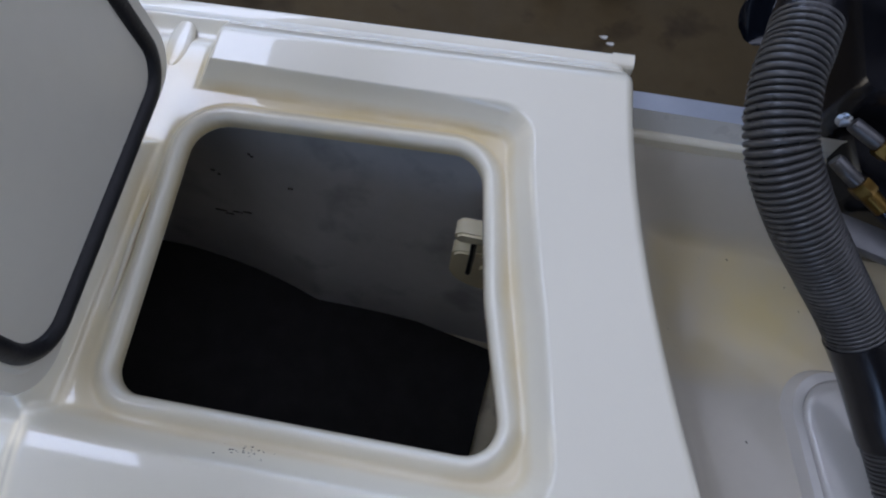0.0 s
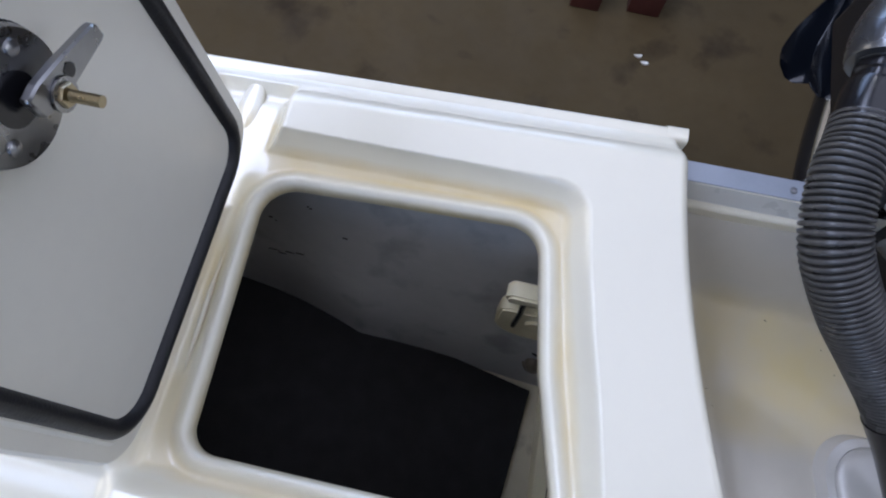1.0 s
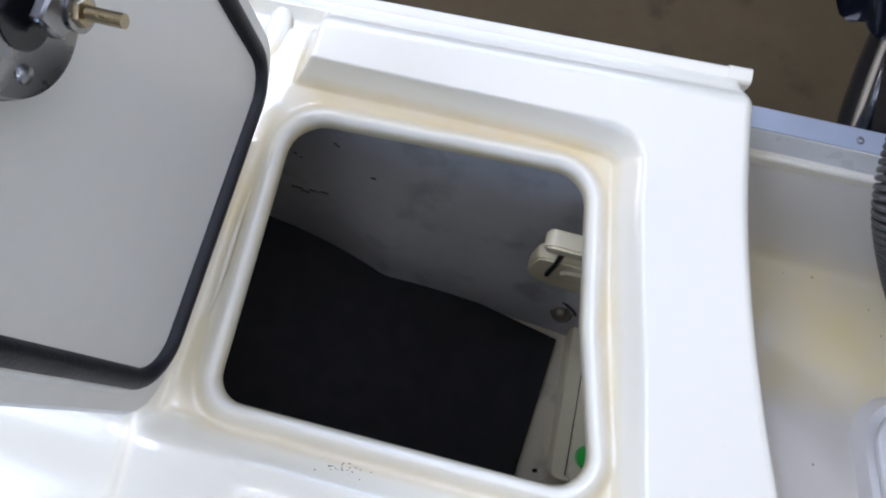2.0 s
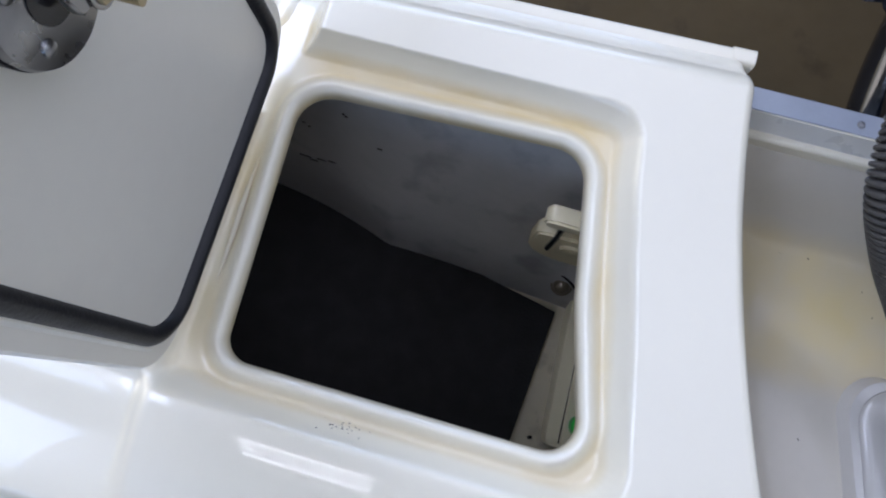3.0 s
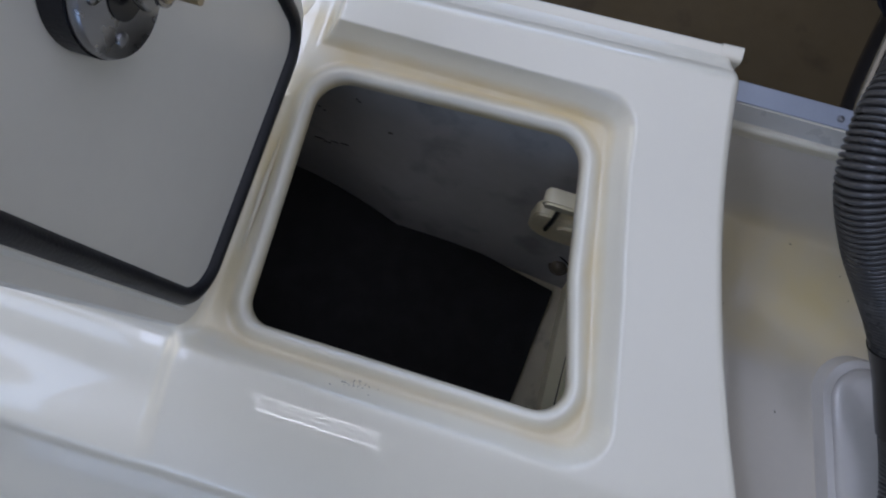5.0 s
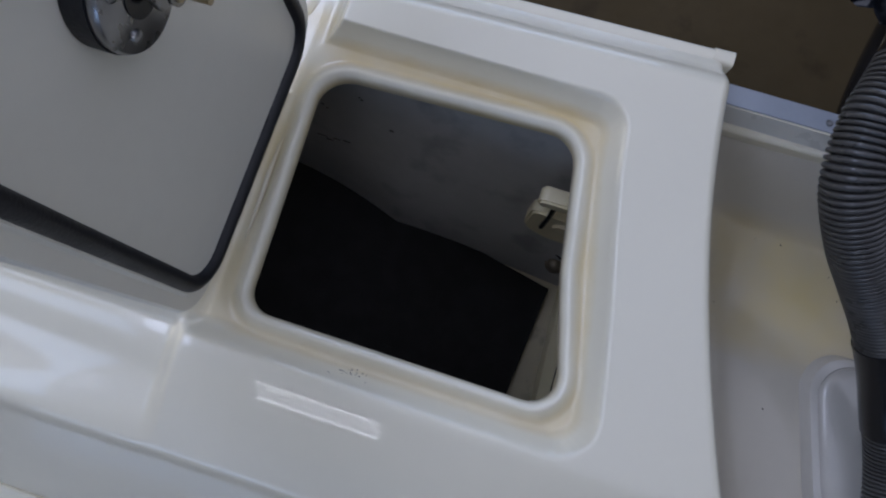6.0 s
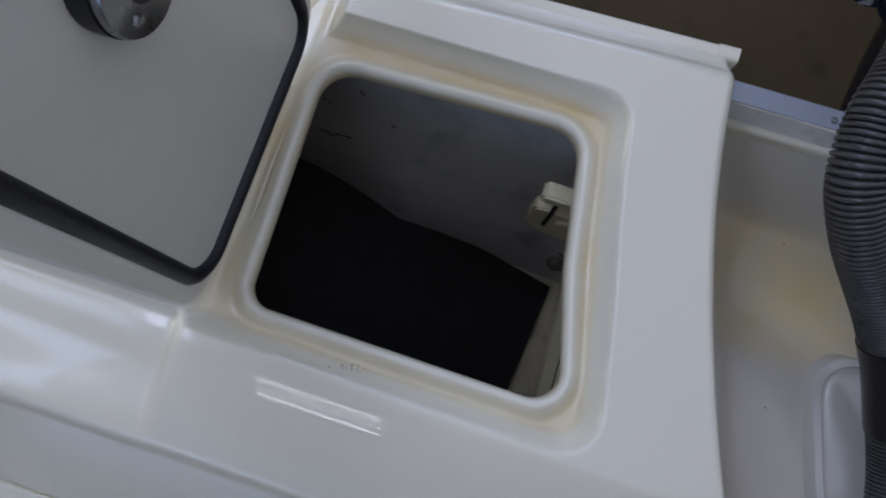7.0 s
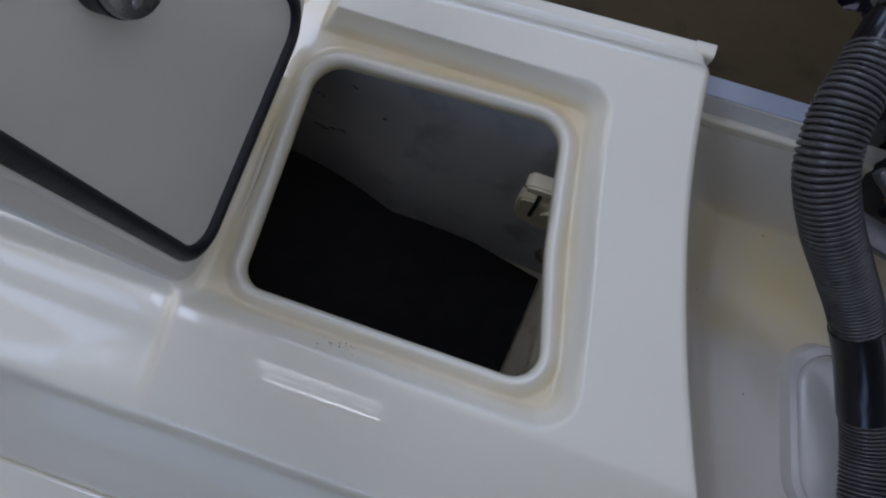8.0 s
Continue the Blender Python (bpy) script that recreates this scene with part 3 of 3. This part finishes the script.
part("seam", sweep(spline([(0.0035, 0.11, 0.0350), (0.010, -0.02, 0.0350), (0.0125, -0.10, 0.0350), (0.0135, -0.122, 0.034)], 16), 0.0013, 6), BLACKPLASTIC, duct)
plug = lathe([(0.0, 0), (0.013, 0), (0.016, 0.006), (0.016, 0.022), (0.012, 0.027), (0.0, 0.028)], pose(0.266, -0.10, -0.393), 20)
tagged(part("plug", plug, GREEN), "bright green plastic plug on the cream duct", "plug")
# dark smudge on the locker floor, built as a small added block
tagged(part("smudge_block", box(0.007, 0.005, 0.004, pose(0.208, -0.138, -0.433, 0, 0, 20), 0.001), BLACKPLASTIC), "small dark smudge on the locker floor", "clip")

# ---- rigging hose into the motor ----
HOSE_PATH = spline([(0.376, 0.287, 0.095), (0.371, 0.262, 0.091), (0.364, 0.225, 0.082), (0.371, 0.176, 0.062), (0.409, 0.137, 0.024), (0.459, 0.112, -0.022), (0.506, 0.085, -0.062), (0.547, 0.047, -0.095), (0.582, 0.0, -0.125), (0.616, -0.06, -0.150), (0.634, -0.14, -0.158), (0.646, -0.26, -0.158), (0.648, -0.42, -0.158)], 2400)
hose = thing("rigging_hose", (0.60, -0.2, -0.196), "grey corrugated rigging hose with a black sleeve", "hose")
run = [0.0]
for a, b in zip(HOSE_PATH, HOSE_PATH[1:]):
    run.append(run[-1] + (b - a).length)
PITCH = 0.0060
tube_r = []
for u in run:
    ph = (u / PITCH) % 1.0
    tube_r.append(0.0298 - 0.0046 * max(0.0, math.cos(2 * math.pi * ph)) ** 3 - 0.0007 * math.cos(2 * math.pi * ph))
part("corrugated_tube", local(sweep(HOSE_PATH, tube_r, 36), hose), HOSE, hose)
mid = [p for p, u in zip(HOSE_PATH, run) if 0.352 < u < 0.480]
part("sleeve", local(sweep(mid[::6], 0.0320, 36), hose), BLACKPLASTIC, hose, "smooth black sleeve round the hose")
ax = (HOSE_PATH[0] - HOSE_PATH[68]).normalized()
turn = ax.to_track_quat("Z", "Y").to_matrix().to_4x4()
neck = Matrix.Translation(HOSE_PATH[0]) @ turn
part("collar", local(lathe([(r * 0.80, h) for r, h in ((0.030, -0.010), (0.0362, -0.010), (0.0368, -0.006), (0.0355, 0.030), (0.034, 0.034), (0.0285, 0.035), (0.0285, 0.044), (0.031, 0.046), (0.031, 0.053), (0.0285, 0.055), (0.0285, 0.066), (0.02, 0.067))], neck, 40), hose), BLACKPLASTIC, hose, "glossy black collar")
part("clamp_tab", local(box(0.012, 0.010, 0.030, neck @ pose(-0.031, -0.012, 0.012), 0.002), hose), BLACKPLASTIC, hose)

# ---- outboard motor on the transom ----
motor = thing("outboard_motor", (0.85, 0.75, GROUND), "dark blue outboard motor hanging on the transom", "outboard motor")
ml = Matrix.Translation(-motor.location)


def mpart(name, bm, mat, parent=None, label="", smooth=True):
    if parent is None or parent == motor:
        bmesh.ops.transform(bm, matrix=ml, verts=bm.verts[:])
        return part(name, bm, mat, motor, label, smooth)
    bmesh.ops.transform(bm, matrix=ml, verts=bm.verts[:])
    return part(name, bm, mat, parent, label, smooth)


elbow_path = spline([HOSE_PATH[0] + ax * 0.056, HOSE_PATH[0] + ax * 0.075, HOSE_PATH[0] + ax * 0.12 + Vector((0.012, 0, 0.0)), HOSE_PATH[0] + ax * 0.20 + Vector((0.06, 0, 0.01)), (0.62, 0.52, 0.20), (0.74, 0.56, 0.21)], 50)
mpart("hose_inlet", sweep(elbow_path, [0.025 if k < 2 else 0.032 + 0.006 * min(1, k / 12) for k in range(51)], 36), DARKMETAL, label="dark metallic hose inlet of the motor")


def soft_block(corners, r, levels):
    poly = rounded(corners, r, 6)
    cx = sum(p[0] for p in corners) / len(corners)
    cy = sum(p[1] for p in corners) / len(corners)
    return loft([[(cx + (x - cx) * k, cy + (y - cy) * k, z) for x, y in poly] for k, z in levels], True, True)


mpart("powerhead_cowl", soft_block([(0.60, 0.90), (1.10, 0.90), (1.10, 0.42), (0.60, 0.42)], 0.09, ((0.9, 0.10), (1.0, 0.14), (1.02, 0.30), (0.95, 0.48), (0.75, 0.56))), NAVY, label="glossy dark blue cowling")
mpart("lower_tray", soft_block([(0.56, 0.86), (1.08, 0.86), (1.08, 0.345), (0.56, 0.345)], 0.05, ((0.82, -0.14), (0.95, -0.06), (1.0, 0.02), (1.0, 0.09), (0.9, 0.11))), BLACKPLASTIC, label="black lower motor tray")
mpart("mid_section", soft_block([(0.78, 0.92), (0.90, 0.92), (0.92, 0.62), (0.76, 0.62)], 0.03, ((1.0, -0.62), (0.95, -0.4), (1.1, -0.12), (1.2, -0.05))), NAVY)
mpart("swivel_bracket", soft_block([(0.478, 0.62), (1.0, 0.62), (1.0, 0.292), (0.478, 0.292)], 0.02, ((0.94, -0.15), (1.0, -0.13), (1.0, -0.005), (0.97, 0.012))), BLACKPLASTIC, label="black swivel bracket of the motor")
mpart("tilt_bracket", soft_block([(0.500, 0.300), (1.0, 0.300), (1.0, 0.205), (0.512, 0.205)], 0.015, ((0.95, -0.19), (1.0, -0.17), (1.0, -0.055), (0.97, -0.045))), BLACKPLASTIC, label="black tilt bracket of the motor")
for x in (0.66, 0.96):
    mpart("transom_clamp", box(0.05, 0.10, 0.26, pose(x, 0.345, -0.17), 0.012), BLACKPLASTIC)
mpart("cross_bar", sweep([Vector((0.50, 0.375, -0.03)), Vector((1.05, 0.375, -0.03))], 0.02, 16), BLACKPLASTIC)
gear = sweep(spline([(0.82, 0.62, -0.78), (0.82, 0.70, -0.745), (0.82, 0.82, -0.68), (0.82, 0.95, -0.61), (0.82, 1.02, -0.575)], 20), [0.01 + 0.055 * math.sin(math.pi * min(1.0, 0.12 + k / 20 * 0.7)) for k in range(21)], 24)
gearcase = mpart("gearcase", gear, NAVY)


def blade(hub, tip_dir, across, length, width, cup):
    """A leaf-shaped propeller blade from the hub outward."""
    n = tip_dir.cross(across).normalized()
    rings = []
    for k in range(15):
        s = k / 14
        w = width * (0.55 + 0.45 * min(1, s * 1.8)) * max(0.05, 1 - max(0, (s - 0.72) / 0.28) ** 2) ** 0.5
        c = hub + tip_dir * (0.02 + length * s) 
        ring = []
        for q in range(13):
            v = q / 12 * 2 - 1
            ring.append(c + across * w * v + n * (cup * (v * v - 0.4) + 0.03 * v * (1 - s)))
        thick = n * 0.004 * (1.2 - s)
        rings.append([p + thick for p in ring] + [p - thick for p in reversed(ring)])
    return loft(rings, True, True)


HUB = Vector((0.72, 1.0, -0.41))
face = Vector((0.0, -0.707, 0.707))
propeller = mpart("propeller", lathe([(0.0, -0.06), (0.035, -0.055), (0.045, -0.02), (0.045, 0.07), (0.04, 0.08), (0.0, 0.082)], Matrix.Translation(HUB) @ face.to_track_quat("Z", "Y").to_matrix().to_4x4(), 28), BLACKPLASTIC, label="black propeller with broad leaf-shaped blades")
for tip, half, lift in (((0.640, 0.840, -0.568), 0.056, 0.0), ((0.716, 0.822, -0.578), 0.052, 0.02), ((0.90, 1.12, -0.29), 0.05, 0.0), ((0.60, 1.15, -0.26), 0.05, 0.0)):
    d = Vector(tip) - HUB
    mpart("blade", blade(HUB + face * lift, d.normalized(), face.cross(d).normalized(), d.length - 0.03, half, 0.012), NAVY, propeller)

# fuel and steering fittings beside the hose


def fitting(at, to, scale=1.0):
    a, b = Vector(at), Vector(to)
    m = Matrix.Translation(a) @ (b - a).to_track_quat("Z", "Y").to_matrix().to_4x4()
    length = (b - a).length
    body = mpart("hose_fitting", lathe([(0.0, 0), (0.008 * scale, 0), (0.009 * scale, 0.004), (0.009 * scale, length * 0.45), (0.0075 * scale, length * 0.5), (0.0, length * 0.5)], m, 20), SHADED_STEEL, label="steel and brass hose fitting")
    mpart("nut", lathe([(0.0, length * 0.48), (0.0125 * scale, length * 0.48), (0.013 * scale, length * 0.5), (0.013 * scale, length * 0.66), (0.0115 * scale, length * 0.7), (0.0, length * 0.7)], m, 6), SHADED_BRASS, body)
    mpart("ferrule", lathe([(0.0, length * 0.68), (0.0098 * scale, length * 0.68), (0.0105 * scale, length * 0.8), (0.0098 * scale, length), (0.0, length)], m, 20), SHADED_BRASS, body)
    mpart("supply_hose", sweep(spline([b, b + (b - a) * 0.8, b + (b - a) * 1.6 + Vector((0.03, -0.02, -0.03)), b + (b - a) * 2.4 + Vector((0.12, -0.06, -0.08))], 24), 0.0105 * scale, 14), BLACKPLASTIC, body)


fitting((0.486, 0.272, -0.012), (0.548, 0.238, -0.022), 0.9)
fitting((0.478, 0.238, -0.03), (0.536, 0.198, -0.045), 0.9)
mpart("bolt_head", lathe([(0.0, 0), (0.008, 0), (0.008, 0.005), (0.006, 0.008), (0.0, 0.009)], pose(0.474, 0.268, -0.008, -20, -30, 0), 6), STEEL)
mpart("steering_arm", box(0.16, 0.035, 0.016, pose(0.56, 0.17, -0.075, 0, 0, -14), 0.005), ARM, label="grey alloy steering arm")

# ---- floor clutter ----
for x, y, w in ((0.255, 1.415, 0.095), (0.445, 1.44, 0.105)):
    tagged(part("timber_block", box(w, 0.09, 0.14, pose(x, y + 0.03, GROUND + 0.07), 0.004), REDWOOD), "dark red painted timber block on the concrete floor", "timber block", "timber blocks")
for k, (x, y) in enumerate(((0.452, 1.262), (0.474, 1.240))):
    bm = loft([[(x + 0.011 * (1 + 0.3 * math.sin(3 * a + k)) * math.cos(a), y + 0.007 * (1 + 0.3 * math.cos(2 * a)) * math.sin(a), GROUND + h + 0.002 * math.sin(2 * a)) for a in np.linspace(0, 2 * np.pi, 14, endpoint=False)] for h in (0.001, 0.006)], True, True)
    tagged(part("paper_scrap", bm, PAPER), "crumpled white paper scrap on the concrete", "scrap", "paper scraps")

# ---- marks and grit ----


def speck(at, sx, sz, parent, seed):
    rnd = random.Random(seed)
    pts = [(0.7 + 0.5 * rnd.random()) for k in range(12)]
    m = Matrix.Translation(at) @ pose(0, 0, 0, 16.2, 0, 0)
    bm = loft([[m @ Vector((sx * r * math.cos(k * math.pi / 6), d, sz * r * math.sin(k * math.pi / 6))) for k, r in enumerate(pts)] for d in (0.001, -0.0008)], True, True)
    return part("stain_speck", bm, SPOT, parent)


SPECKS = ((-0.104, -0.184, 0.0032, 0.006), (-0.150, -0.140, 0.0016, 0.004), (-0.147, -0.143, 0.0018, 0.003), (-0.206, -0.19, 0.003, 0.006), (-0.199, -0.195, 0.0022, 0.005),
          (-0.215, -0.281, 0.009, 0.004), (-0.204, -0.284, 0.006, 0.007), (-0.190, -0.273, 0.010, 0.003), (-0.174, -0.266, 0.006, 0.004))
for k, (x, z, sx, sz) in enumerate(SPECKS):
    speck((x, 0.195 + 0.29 * (z + 0.05) + float(flare(x)) * (-0.05 - z) / 0.375, z - GROUND), sx, sz, boat, k)

grit = bmesh.new()
rnd = random.Random(7)
for k in range(26):
    x, y = -0.030 + rnd.gauss(0, 0.012), -0.1475 + rnd.gauss(0, 0.0025)
    zz = float(deck_height(np.array([x]), np.array([y]))[0])
    bmesh.ops.create_icosphere(grit, subdivisions=1, radius=rnd.uniform(0.0003, 0.0009), matrix=Matrix.Translation((x, y, zz)) @ Matrix.Diagonal((1.5, 0.8, 0.5, 1)))
tagged(part("grit", grit, SPOT), "dark grit in the white hatch gutter", "grit", kind="stuff")

scuff = bmesh.new()
for k in range(12):
    x, y = rnd.uniform(0.33, 0.56), rnd.uniform(-0.05, 0.22)
    zz = float(well_height(np.array([x]), np.array([y]))[0])
    bmesh.ops.create_icosphere(scuff, subdivisions=1, radius=rnd.uniform(0.0004, 0.0011), matrix=Matrix.Translation((x, y, zz)) @ Matrix.Rotation(rnd.uniform(0, 3), 4, "Z") @ Matrix.Diagonal((2.2, 1, 0.3, 1)))
tagged(part("well_grit", scuff, SPOT), "dark specks of dirt in the motor well", "grit", kind="stuff")
